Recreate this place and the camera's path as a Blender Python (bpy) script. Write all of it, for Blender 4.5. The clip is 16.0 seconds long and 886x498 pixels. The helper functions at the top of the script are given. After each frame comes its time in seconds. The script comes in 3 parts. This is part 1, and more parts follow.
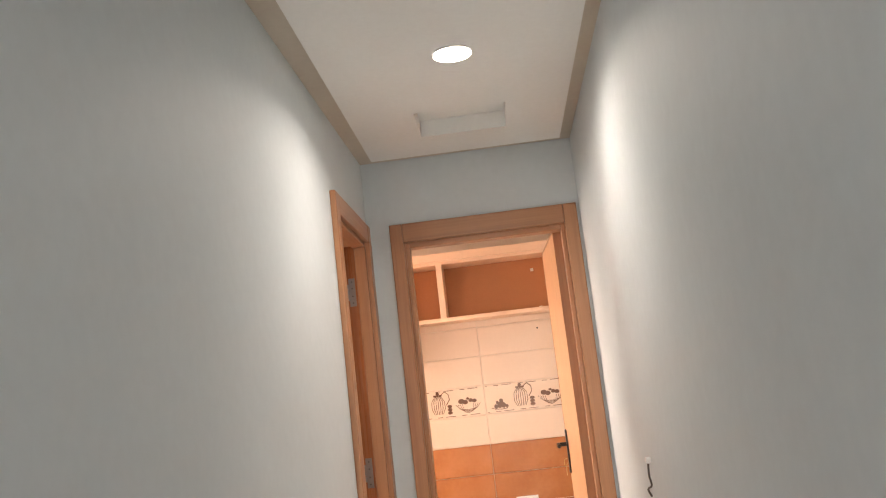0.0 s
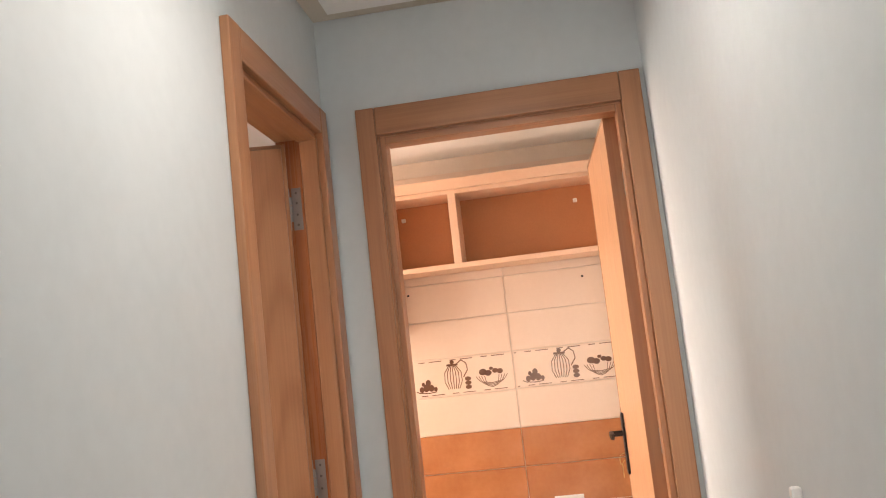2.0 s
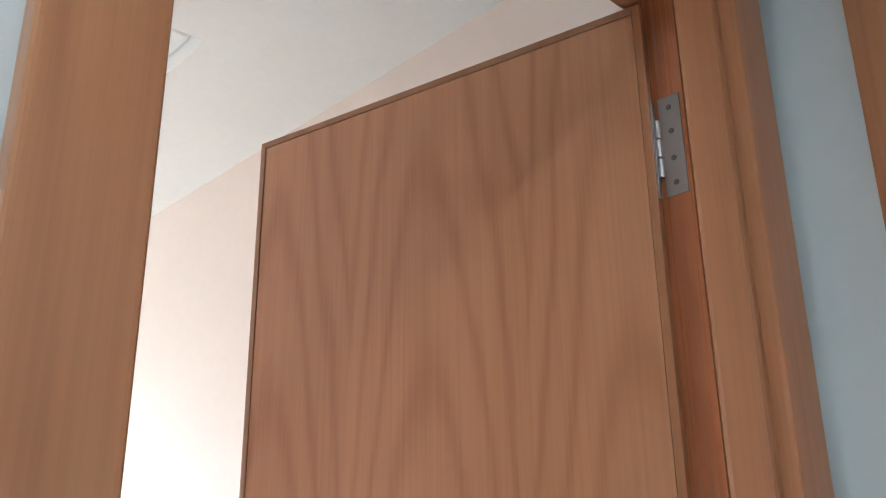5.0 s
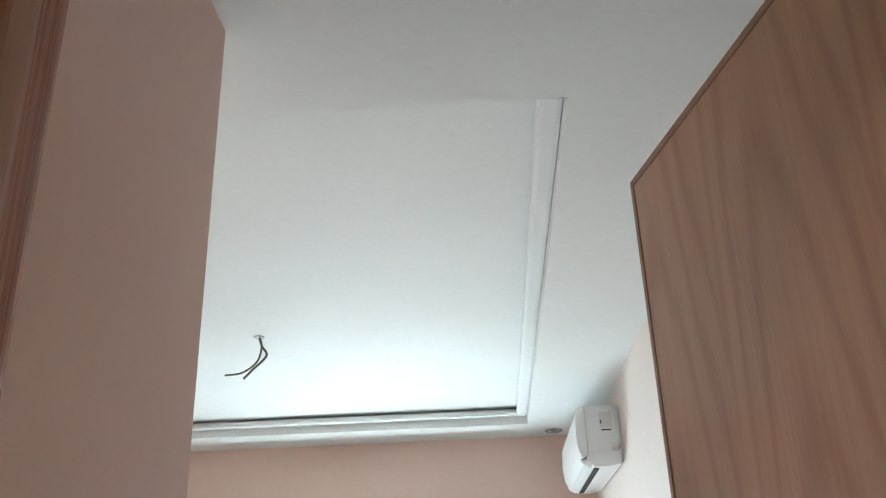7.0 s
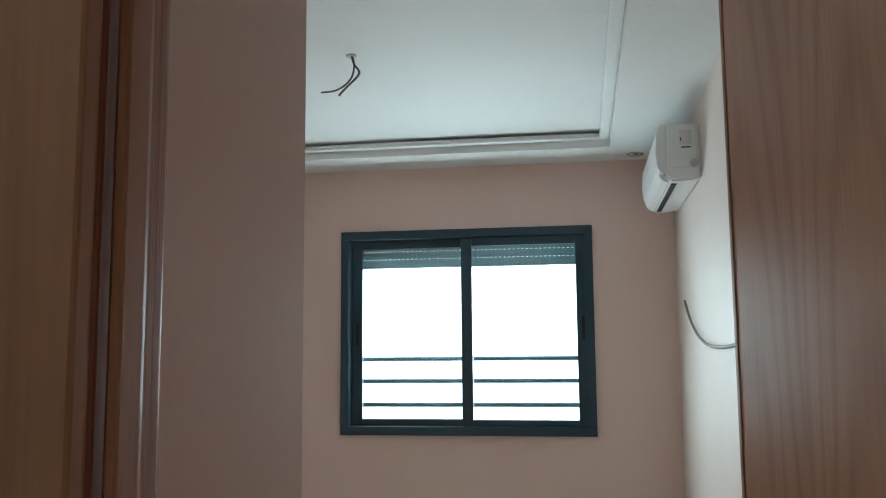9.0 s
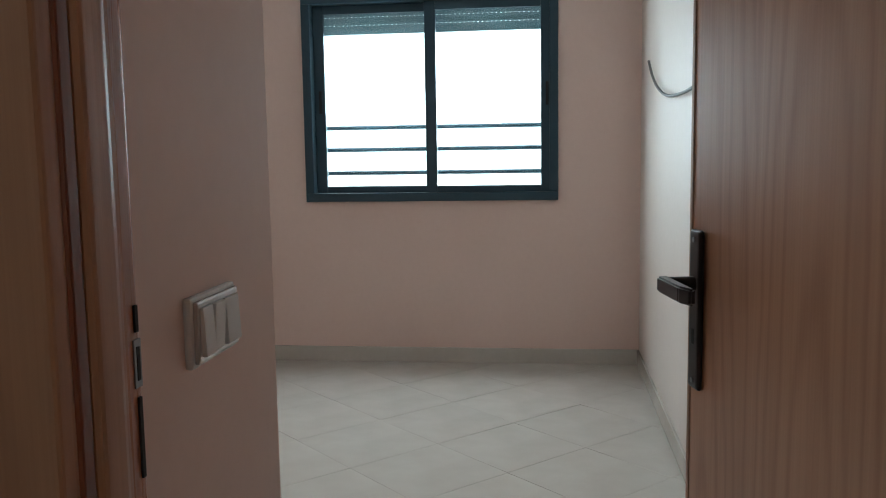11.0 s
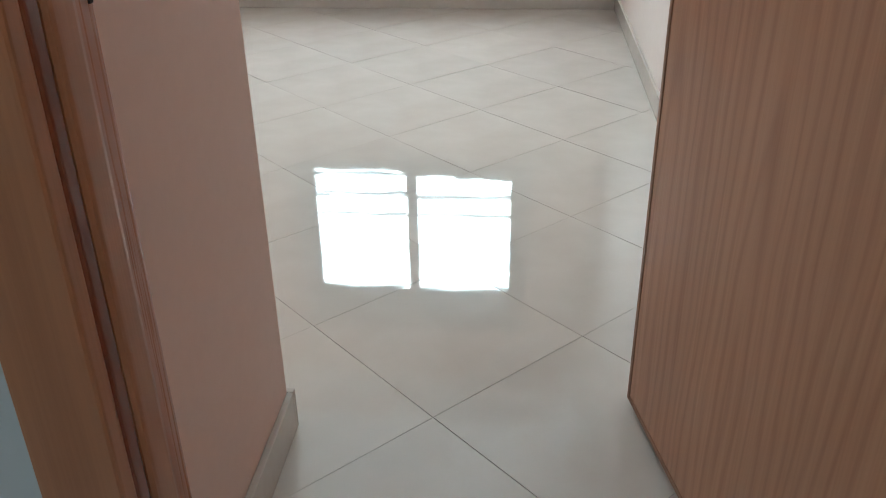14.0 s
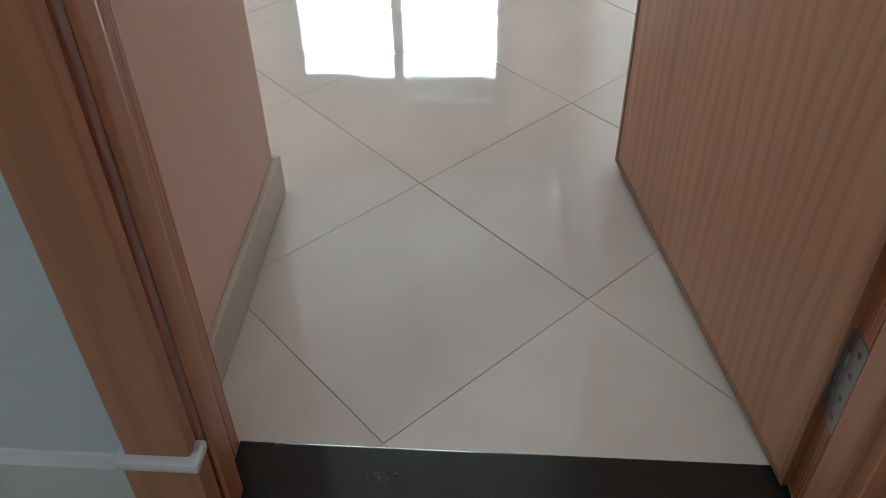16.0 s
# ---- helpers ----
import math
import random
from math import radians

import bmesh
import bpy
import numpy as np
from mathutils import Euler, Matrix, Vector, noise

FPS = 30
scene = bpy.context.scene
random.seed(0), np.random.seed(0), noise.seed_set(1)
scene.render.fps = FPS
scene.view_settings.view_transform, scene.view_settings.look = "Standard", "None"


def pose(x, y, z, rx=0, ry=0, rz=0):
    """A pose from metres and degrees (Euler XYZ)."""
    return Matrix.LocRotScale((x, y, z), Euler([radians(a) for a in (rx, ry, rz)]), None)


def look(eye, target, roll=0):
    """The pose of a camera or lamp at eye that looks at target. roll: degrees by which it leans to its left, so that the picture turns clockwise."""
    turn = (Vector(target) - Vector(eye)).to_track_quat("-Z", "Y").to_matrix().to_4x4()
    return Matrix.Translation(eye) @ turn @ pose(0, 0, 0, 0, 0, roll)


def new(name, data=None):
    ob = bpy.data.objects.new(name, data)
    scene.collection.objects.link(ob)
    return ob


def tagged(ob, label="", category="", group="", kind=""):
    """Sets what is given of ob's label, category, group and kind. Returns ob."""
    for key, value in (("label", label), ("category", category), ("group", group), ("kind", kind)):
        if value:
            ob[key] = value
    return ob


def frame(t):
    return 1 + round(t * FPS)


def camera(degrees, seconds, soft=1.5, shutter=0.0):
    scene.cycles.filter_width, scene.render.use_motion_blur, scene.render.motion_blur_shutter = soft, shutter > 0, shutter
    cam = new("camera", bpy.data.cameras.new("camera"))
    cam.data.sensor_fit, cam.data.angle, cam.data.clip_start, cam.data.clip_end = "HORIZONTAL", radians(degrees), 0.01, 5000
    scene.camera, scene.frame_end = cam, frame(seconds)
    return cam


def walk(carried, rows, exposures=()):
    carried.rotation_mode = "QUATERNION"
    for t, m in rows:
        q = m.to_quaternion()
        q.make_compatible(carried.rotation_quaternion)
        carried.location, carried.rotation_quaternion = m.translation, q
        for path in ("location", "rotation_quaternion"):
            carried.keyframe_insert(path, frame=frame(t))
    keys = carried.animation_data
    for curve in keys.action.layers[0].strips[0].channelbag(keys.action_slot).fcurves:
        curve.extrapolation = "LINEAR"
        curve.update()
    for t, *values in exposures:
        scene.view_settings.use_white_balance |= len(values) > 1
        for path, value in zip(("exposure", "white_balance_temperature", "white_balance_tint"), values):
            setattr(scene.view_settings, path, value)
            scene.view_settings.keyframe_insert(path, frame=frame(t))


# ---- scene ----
cam = camera(54.4, 16.0, 1.1)
PATH = [
    (0, (0.612, -4.073, 1.343), (0.490, -2.103, 1.668), -6.51),
    (0.5, (0.607, -3.663, 1.324), (0.487, -1.694, 1.655), -6.70),
    (1, (0.629, -3.308, 1.325), (0.498, -1.336, 1.631), -6.41),
    (1.5, (0.651, -2.965, 1.341), (0.473, -0.991, 1.612), -6.71),
    (2, (0.670, -2.650, 1.319), (0.429, -0.683, 1.586), -6.38),
    (2.5, (0.668, -2.350, 1.387), (0.404, -0.396, 1.723), -6.82),
    (3, (0.708, -2.064, 1.385), (0.460, -0.200, 2.067), -6.52),
    (3.5, (0.676, -1.760, 1.360), (0.300, 0.112, 1.954), -5.27),
    (4, (0.572, -1.452, 1.364), (0.015, 0.386, 1.921), -4.16),
    (4.5, (0.519, -1.189, 1.380), (-0.520, 0.411, 1.982), -0.51),
    (5, (0.427, -0.963, 1.385), (-0.957, 0.324, 2.039), -0.65),
    (5.2, (0.394, -0.899, 1.370), (-1.086, 0.278, 2.022), -0.09),
    (7.3, (0.400, -0.484, 1.457), (-1.449, -0.706, 2.186), -1.30),
    (7.5, (0.426, -0.494, 1.446), (-1.456, -0.741, 2.075), -0.93),
    (8, (0.415, -0.495, 1.419), (-1.513, -0.776, 1.869), -0.11),
    (8.5, (0.480, -0.492, 1.348), (-1.464, -0.794, 1.709), -0.45),
    (8.7, (0.502, -0.486, 1.332), (-1.449, -0.797, 1.643), -0.46),
    (10.8, (0.526, -0.474, 1.138), (-1.451, -0.721, 0.960), -0.91),
    (11, (0.529, -0.477, 1.125), (-1.444, -0.720, 0.902), -0.88),
    (11.5, (0.520, -0.475, 1.095), (-1.434, -0.726, 0.747), -1.08),
    (12, (0.514, -0.472, 1.069), (-1.415, -0.724, 0.607), -1.16),
    (12.5, (0.514, -0.471, 1.042), (-1.381, -0.725, 0.452), -1.36),
    (13, (0.475, -0.463, 1.009), (-1.384, -0.694, 0.308), -1.45),
    (13.5, (0.483, -0.462, 0.988), (-1.333, -0.675, 0.178), -1.55),
    (14, (0.517, -0.482, 1.002), (-1.239, -0.649, 0.061), -0.85),
    (14.5, (0.511, -0.497, 0.986), (-1.178, -0.624, -0.076), -0.16),
    (15, (0.521, -0.490, 0.967), (-1.111, -0.617, -0.182), -0.87),
    (15.5, (0.527, -0.486, 0.957), (-1.031, -0.618, -0.290), -1.59),
    (16, (0.531, -0.482, 0.940), (-0.964, -0.604, -0.384), -1.28),
]
# stops, kelvin and tint of the camera's own exposure along the walk
LOOKS = [
    (0.0, 2.0, 8300, 23), (2.0, 1.95, 8000, 22), (3.0, 2.05, 7500, 22), (4.0, 1.9, 6100, 9), (5.0, 1.9, 6350, 10),
    (7.3, 0.9, 5950, 1), (7.6, 0.75, 5950, 0), (8.0, 0.4, 5900, -1), (8.7, 0.15, 5900, -1), (11.0, 0.12, 5900, 2), (12.0, 0.2, 5950, 3),
    (13.0, 0.7, 5950, 4), (14.5, 1.0, 6000, 5), (16.0, 1.0, 6050, 7),
]
walk(cam, [(t, look(eye, target, roll)) for t, eye, target, roll in PATH], LOOKS)

# ---- world, sun and lamps ----
world = bpy.data.worlds.new("world")
scene.world = world
world.use_nodes = True
wn = world.node_tree
sky = wn.nodes.new("ShaderNodeTexSky")
sky.sky_type, sky.sun_disc = "NISHITA", False
sky.sun_elevation, sky.sun_rotation = radians(48), radians(70)
wn.links.new(sky.outputs[0], wn.nodes["Background"].inputs[0])
wn.nodes["Background"].inputs[1].default_value = 0.15

sun = new("sun", bpy.data.lights.new("sun", "SUN"))
sun.data.energy, sun.data.angle, sun.data.color = 5.0, radians(0.5), (1.0, 0.95, 0.88)
sun.matrix_world = look((0, 0, 0), (-math.sin(radians(70)) * math.cos(radians(48)), -math.cos(radians(70)) * math.cos(radians(48)), -math.sin(radians(48))))


def area(name, m, w, h, watts, colour, spread=180):
    lamp = new(name, bpy.data.lights.new(name, "AREA"))
    lamp.data.shape, lamp.data.size, lamp.data.size_y = "RECTANGLE", w, h
    lamp.data.energy, lamp.data.color, lamp.data.spread = watts, colour, radians(spread)
    lamp.matrix_world = m
    return lamp


# daylight in the bedroom window; added fills at unseen kitchen and corridor-end openings
area("bedroom_daylight", look((-4.215, -1.085, 1.41), (-3.0, -1.085, 1.30)), 1.24, 0.98, 42, (0.86, 0.96, 1.0))
area("kitchen_fill", look((-1.72, 1.0, 1.55), (0.0, 1.0, 1.5)), 1.1, 1.1, 11.5, (1.0, 0.84, 0.70))
# unseen source behind the start, added to brighten the corridor walls
area("hall_fill", look((0.51, -6.12, 1.5), (0.51, 0, 1.45)), 0.8, 1.5, 7.0, (0.95, 0.98, 1.0))
downlight_lamp = new("downlight_lamp", bpy.data.lights.new("downlight_lamp", "AREA"))
downlight_lamp.data.shape, downlight_lamp.data.size = "DISK", 0.11
downlight_lamp.data.spread = radians(150)
downlight_lamp.data.energy, downlight_lamp.data.color = 2.5, (0.95, 1.0, 1.0)
downlight_lamp.matrix_world = look((0.546, -1.295, 2.458), (0.546, -1.295, 0))


# ---- materials ----
def nodes(name, rough=0.5, metal=0.0):
    m = bpy.data.materials.new(name)
    m.use_nodes = True
    b = m.node_tree.nodes["Principled BSDF"]
    b.inputs["Roughness"].default_value, b.inputs["Metallic"].default_value = rough, metal
    return m, m.node_tree, b


def node(t, kind, **values):
    n = t.nodes.new(kind)
    for key, v in values.items():
        n.inputs[key].default_value = v
    return n


def mottled(name, a, b, rough=0.5, coarse=3.0, fine=60.0, bump=0.05, dist=0.01, metal=0.0, spread=0.06, stretch=(1, 1, 1), perpiece=0.0):
    """Two colours mixed by a coarse and a fine noise, with relief, and roughness that wanders."""
    m, t, p = nodes(name, rough, metal)
    co = node(t, "ShaderNodeTexCoord")
    mp = node(t, "ShaderNodeMapping", Scale=stretch)
    t.links.new(co.outputs["Object"], mp.inputs[0])
    n1, n2 = node(t, "ShaderNodeTexNoise", Scale=coarse, Detail=5.0), node(t, "ShaderNodeTexNoise", Scale=fine, Detail=3.0)
    for n in (n1, n2):
        t.links.new(mp.outputs[0], n.inputs["Vector"])
    add = node(t, "ShaderNodeMath")
    add.operation = "MULTIPLY_ADD"
    t.links.new(n2.outputs["Fac"], add.inputs[0])
    add.inputs[1].default_value = 0.35
    t.links.new(n1.outputs["Fac"], add.inputs[2])
    ramp = t.nodes.new("ShaderNodeValToRGB")
    ramp.color_ramp.elements[0].position, ramp.color_ramp.elements[1].position = 0.45, 0.9
    ramp.color_ramp.elements[0].color, ramp.color_ramp.elements[1].color = (*a, 1), (*b, 1)
    t.links.new(add.outputs[0], ramp.inputs[0])
    last = ramp.outputs[0]
    if perpiece:
        info = t.nodes.new("ShaderNodeObjectInfo")
        hsv = t.nodes.new("ShaderNodeHueSaturation")
        mr = node(t, "ShaderNodeMapRange")
        mr.inputs[3].default_value, mr.inputs[4].default_value = 1 - perpiece, 1 + perpiece
        t.links.new(info.outputs["Random"], mr.inputs[0])
        t.links.new(mr.outputs[0], hsv.inputs["Value"])
        t.links.new(last, hsv.inputs["Color"])
        last = hsv.outputs[0]
    t.links.new(last, p.inputs["Base Color"])
    r = node(t, "ShaderNodeMapRange")
    r.inputs[3].default_value, r.inputs[4].default_value = max(0.02, rough - spread), rough + spread
    t.links.new(n1.outputs["Fac"], r.inputs[0])
    t.links.new(r.outputs[0], p.inputs["Roughness"])
    bp = node(t, "ShaderNodeBump", Strength=bump, Distance=dist)
    t.links.new(add.outputs[0], bp.inputs["Height"])
    t.links.new(bp.outputs[0], p.inputs["Normal"])
    return m


def wood(name, light, dark, axis="z", pitch=0.115, tilt=0.075, start=-0.6, rings=17.0, rough=0.36, figure=0.55):
    """Veneer: long nested arches along the grain axis, with fine streaks and pores."""
    m, t, p = nodes(name, rough)
    co = node(t, "ShaderNodeTexCoord")
    sep = t.nodes.new("ShaderNodeSeparateXYZ")
    t.links.new(co.outputs["Object"], sep.inputs[0])
    along, across, deep = {"z": (2, 0, 1), "x": (0, 2, 1), "y": (1, 2, 0)}[axis]
    comb = t.nodes.new("ShaderNodeCombineXYZ")
    for slot, src in ((0, across), (1, along), (2, deep)):
        t.links.new(sep.outputs[src], comb.inputs[slot])
    low = node(t, "ShaderNodeTexNoise", Scale=1.0, Detail=3.0)
    squash = node(t, "ShaderNodeMapping", Scale=(7.0, 1.3, 7.0))
    t.links.new(comb.outputs[0], squash.inputs[0])
    t.links.new(squash.outputs[0], low.inputs["Vector"])

    def maths(op, a, b=None, c=None):
        n = t.nodes.new("ShaderNodeMath")
        n.operation = op
        for k, v in enumerate((a, b, c)):
            if v is None:
                continue
            if isinstance(v, (int, float)):
                n.inputs[k].default_value = v
            else:
                t.links.new(v, n.inputs[k])
        return n.outputs[0]

    sp = t.nodes.new("ShaderNodeSeparateXYZ")
    t.links.new(comb.outputs[0], sp.inputs[0])
    side = maths("ADD", sp.outputs[0], sp.outputs[2])
    wob = maths("MULTIPLY_ADD", low.outputs["Fac"], 0.10, -0.05)
    u = maths("PINGPONG", maths("ADD", maths("ADD", side, wob), 5.06), pitch)
    v = maths("MULTIPLY", maths("ADD", sp.outputs[1], start), tilt)
    rad = maths("SQRT", maths("ADD", maths("MULTIPLY", u, u), maths("MULTIPLY", v, v)))
    wave = maths("SINE", maths("MULTIPLY", rad, rings * 6.2832 * 2.2))
    sharp = maths("POWER", maths("MULTIPLY_ADD", wave, 0.5, 0.5), 3.0)
    streak = node(t, "ShaderNodeTexNoise", Scale=1.0, Detail=4.0, Roughness=0.6)
    thin = node(t, "ShaderNodeMapping", Scale=(190.0, 2.2, 190.0))
    t.links.new(comb.outputs[0], thin.inputs[0])
    t.links.new(thin.outputs[0], streak.inputs["Vector"])
    broad = node(t, "ShaderNodeTexNoise", Scale=1.0, Detail=2.0)
    wide = node(t, "ShaderNodeMapping", Scale=(16.0, 0.7, 16.0))
    t.links.new(comb.outputs[0], wide.inputs[0])
    t.links.new(wide.outputs[0], broad.inputs["Vector"])
    k = maths("MULTIPLY_ADD", sharp, figure * 0.6, maths("MULTIPLY", maths("SUBTRACT", streak.outputs["Fac"], 0.30), 0.6))
    k = maths("ADD", k, maths("MULTIPLY", maths("SUBTRACT", broad.outputs["Fac"], 0.5), 0.45))
    ramp = t.nodes.new("ShaderNodeValToRGB")
    ramp.color_ramp.elements[0].position, ramp.color_ramp.elements[1].position = 0.0, 0.85
    ramp.color_ramp.elements[0].color, ramp.color_ramp.elements[1].color = (*light, 1), (*dark, 1)
    t.links.new(k, ramp.inputs[0])
    t.links.new(ramp.outputs[0], p.inputs["Base Color"])
    t.links.new(maths("MULTIPLY_ADD", streak.outputs["Fac"], 0.16, rough - 0.08), p.inputs["Roughness"])
    bp = node(t, "ShaderNodeBump", Strength=0.12, Distance=0.002)
    t.links.new(streak.outputs["Fac"], bp.inputs["Height"])
    t.links.new(bp.outputs[0], p.inputs["Normal"])
    p.inputs["Coat Weight"].default_value, p.inputs["Coat Roughness"].default_value = 0.06, 0.35
    return m


def plain(name, c, rough=0.4, metal=0.0, grain=80.0):
    return mottled(name, c, tuple(min(1, v * 1.12 + 0.004) for v in c), rough, 6.0, grain, 0.03, 0.002, metal, 0.05)


GREY_WALL = mottled("grey_blue_wall_paint", (0.53, 0.59, 0.615), (0.595, 0.655, 0.68), 0.62, 1.6, 26.0, 0.08, 0.012, 0, 0.07)
PINK_WALL = mottled("salmon_wall_paint", (0.77, 0.565, 0.49), (0.82, 0.62, 0.545), 0.6, 1.4, 40.0, 0.08, 0.006)
# paler variant of PINK_WALL, used on the right bedroom wall only
PALE_WALL = mottled("pale_salmon_right_wall", (0.75, 0.645, 0.58), (0.80, 0.70, 0.64), 0.6, 1.4, 40.0, 0.08, 0.006)
BEIGE_STRIP = mottled("beige_strip_surface", (0.50, 0.45, 0.385), (0.57, 0.52, 0.45), 0.6, 2.0, 40.0, 0.05, 0.004)
CEILING = mottled("white_ceiling_paint", (0.76, 0.77, 0.76), (0.83, 0.84, 0.83), 0.75, 1.2, 50.0, 0.05, 0.004)
FRAME_Z = wood("beech_frame_upright", (0.415, 0.190, 0.092), (0.24, 0.088, 0.040), "z", 0.4, 0.02, 3.0, 9.0, 0.34, 0.35)
FRAME_X = wood("beech_frame_along_x", (0.415, 0.190, 0.092), (0.24, 0.088, 0.040), "x", 0.4, 0.02, 3.0, 9.0, 0.34, 0.35)
FRAME_Y = wood("beech_frame_along_y", (0.415, 0.190, 0.092), (0.24, 0.088, 0.040), "y", 0.4, 0.02, 3.0, 9.0, 0.34, 0.35)
DOOR_WOOD = wood("door_veneer", (0.56, 0.285, 0.155), (0.34, 0.135, 0.06), "z", 0.15, 0.085, -0.25, 17.0, 0.34, 0.50)
KITCHEN_DOOR_WOOD = wood("kitchen_door_veneer", (0.62, 0.36, 0.21), (0.44, 0.22, 0.11), "z", 0.12, 0.065, 0.2, 40.0, 0.42, 0.5)
JAMB_Z = wood("varnished_jamb_wood", (0.42, 0.150, 0.062), (0.22, 0.060, 0.022), "z", 0.4, 0.02, 3.0, 9.0, 0.28, 0.4)
BEAD_Z = wood("dark_red_varnished_bead", (0.20, 0.045, 0.017), (0.11, 0.022, 0.009), "z", 0.4, 0.02, 3.0, 9.0, 0.22, 0.3)
EDGE_WOOD = wood("door_edge_wood", (0.36, 0.18, 0.095), (0.22, 0.10, 0.05), "z", 0.3, 0.02, 3.0, 9.0, 0.4, 0.3)
PORCELAIN = mottled("polished_cream_porcelain", (0.60, 0.55, 0.49), (0.665, 0.62, 0.56), 0.03, 4.0, 9.0, 0.034, 0.012, 0, 0.012, perpiece=0.025)
PORCELAIN.node_tree.nodes["Principled BSDF"].inputs["IOR"].default_value = 1.72
GROUT = mottled("grey_grout", (0.37, 0.34, 0.305), (0.45, 0.42, 0.38), 0.85, 8.0, 90.0, 0.1, 0.003)
SKIRTING_TILE = mottled("cream_skirting_tile", (0.54, 0.49, 0.43), (0.61, 0.56, 0.50), 0.16, 3.0, 40.0, 0.02, 0.003)
GREY_SKIRTING = mottled("pale_grey_skirting_tile", (0.50, 0.52, 0.53), (0.58, 0.60, 0.61), 0.2, 3.0, 40.0, 0.02, 0.003)
GRANITE = mottled("black_granite", (0.008, 0.009, 0.010), (0.015, 0.016, 0.017), 0.16, 14.0, 240.0, 0.02, 0.001, 0, 0.04)
ALUMINIUM = mottled("blue_grey_powder_coated_aluminium", (0.026, 0.058, 0.080), (0.034, 0.070, 0.095), 0.38, 4.0, 200.0, 0.03, 0.001, 0.2)
SHUTTER = mottled("grey_roller_shutter", (0.10, 0.15, 0.17), (0.14, 0.19, 0.21), 0.5, 4.0, 100.0, 0.03, 0.001)
RUBBER = plain("black_gasket", (0.012, 0.013, 0.014), 0.7)
PLASTIC = mottled("white_plastic", (0.74, 0.75, 0.74), (0.80, 0.81, 0.80), 0.3, 5.0, 120.0, 0.02, 0.001)
SWITCH_PLASTIC = mottled("off_white_switch_plastic", (0.66, 0.64, 0.62), (0.72, 0.70, 0.68), 0.25, 5.0, 120.0, 0.02, 0.001)
SILVER = plain("satin_silver_plastic", (0.55, 0.54, 0.53), 0.25, 0.6)
STEEL = plain("galvanised_hinge_steel", (0.27, 0.28, 0.29), 0.38, 0.9)
SCREW = plain("worn_screw_steel", (0.13, 0.13, 0.135), 0.45, 0.85)
BRONZE = plain("dark_bronze_handle", (0.030, 0.026, 0.026), 0.32, 0.75)
DARK = plain("dark_void", (0.012, 0.011, 0.010), 0.8)
WIRE = plain("grey_brown_cable", (0.10, 0.085, 0.075), 0.5)
PEACH = mottled("pale_beech_laminate", (0.76, 0.50, 0.36), (0.82, 0.56, 0.415), 0.4, 2.0, 60.0, 0.03, 0.002, 0, 0.05, (1, 1, 1))
MDF = mottled("brown_hardboard", (0.46, 0.19, 0.085), (0.52, 0.225, 0.105), 0.7, 3.0, 120.0, 0.06, 0.002)
WHITE_TILE = mottled("glazed_off_white_tile", (0.72, 0.575, 0.475), (0.77, 0.625, 0.525), 0.3, 2.0, 40.0, 0.02, 0.004, perpiece=0.02)
BROWN_TILE = mottled("glazed_brown_tile", (0.40, 0.145, 0.05), (0.50, 0.205, 0.085), 0.2, 6.0, 40.0, 0.04, 0.004, perpiece=0.04)
TILE_GROUT = mottled("pale_tile_grout", (0.72, 0.64, 0.56), (0.78, 0.70, 0.62), 0.8, 8.0, 90.0, 0.05, 0.002)
PRINT_DARK = plain("brown_tile_print", (0.13, 0.055, 0.028), 0.2)
PRINT_PALE = plain("sepia_tile_print", (0.36, 0.22, 0.14), 0.2)
BRASS = plain("brass_key", (0.60, 0.42, 0.18), 0.3, 0.9)
GROUND = mottled("street_asphalt", (0.045, 0.045, 0.047), (0.07, 0.07, 0.07), 0.9, 0.5, 20.0, 0.2, 0.02)

glass, gt, gb = nodes("window_glass", 0.0)
gt.nodes.remove(gb)
clear, gloss, mixs, fres = (gt.nodes.new(k) for k in ("ShaderNodeBsdfTransparent", "ShaderNodeBsdfGlossy", "ShaderNodeMixShader", "ShaderNodeFresnel"))
clear.inputs[0].default_value, gloss.inputs["Roughness"].default_value, fres.inputs[0].default_value = (0.90, 0.95, 0.94, 1), 0.01, 1.45
gt.links.new(fres.outputs[0], mixs.inputs[0])
gt.links.new(clear.outputs[0], mixs.inputs[1])
gt.links.new(gloss.outputs[0], mixs.inputs[2])
gt.links.new(mixs.outputs[0], gt.nodes["Material Output"].inputs[0])
GLASS = glass

haze, ht, hb = nodes("bright_haze", 1.0)
hb.inputs["Emission Color"].default_value, hb.inputs["Emission Strength"].default_value = (0.94, 0.98, 1.0, 1), 2.4
HAZE = haze

led, lt, lb = nodes("led_diffuser", 0.4)
lb.inputs["Base Color"].default_value = (0.9, 0.9, 0.9, 1)
lb.inputs["Emission Color"].default_value = (0.93, 1.0, 1.0, 1)
lb.inputs["Emission Strength"].default_value = 9.0
LED = led


# ---- building helpers ----
def mesh_of(name, bm, material):
    me = bpy.data.meshes.new(name)
    bm.to_mesh(me)
    bm.free()
    for m in material if isinstance(material, (list, tuple)) else (material,):
        me.materials.append(m)
    return me


def part(name, bm, material, parent=None, label=""):
    ob = new(name, mesh_of(name, bm, material))
    ob.parent = parent
    return tagged(ob, label)


def structure(name, bm, material, label="", category=""):
    return tagged(part(name, bm, material, None, label), category=category, kind="structure")


def thing(name, x, y, z, label, category, group="", turn=0.0):
    e = new(name)
    e.matrix_world = pose(x, y, z, 0, 0, turn)
    e.empty_display_size = 0.05
    return tagged(e, label, category, group)


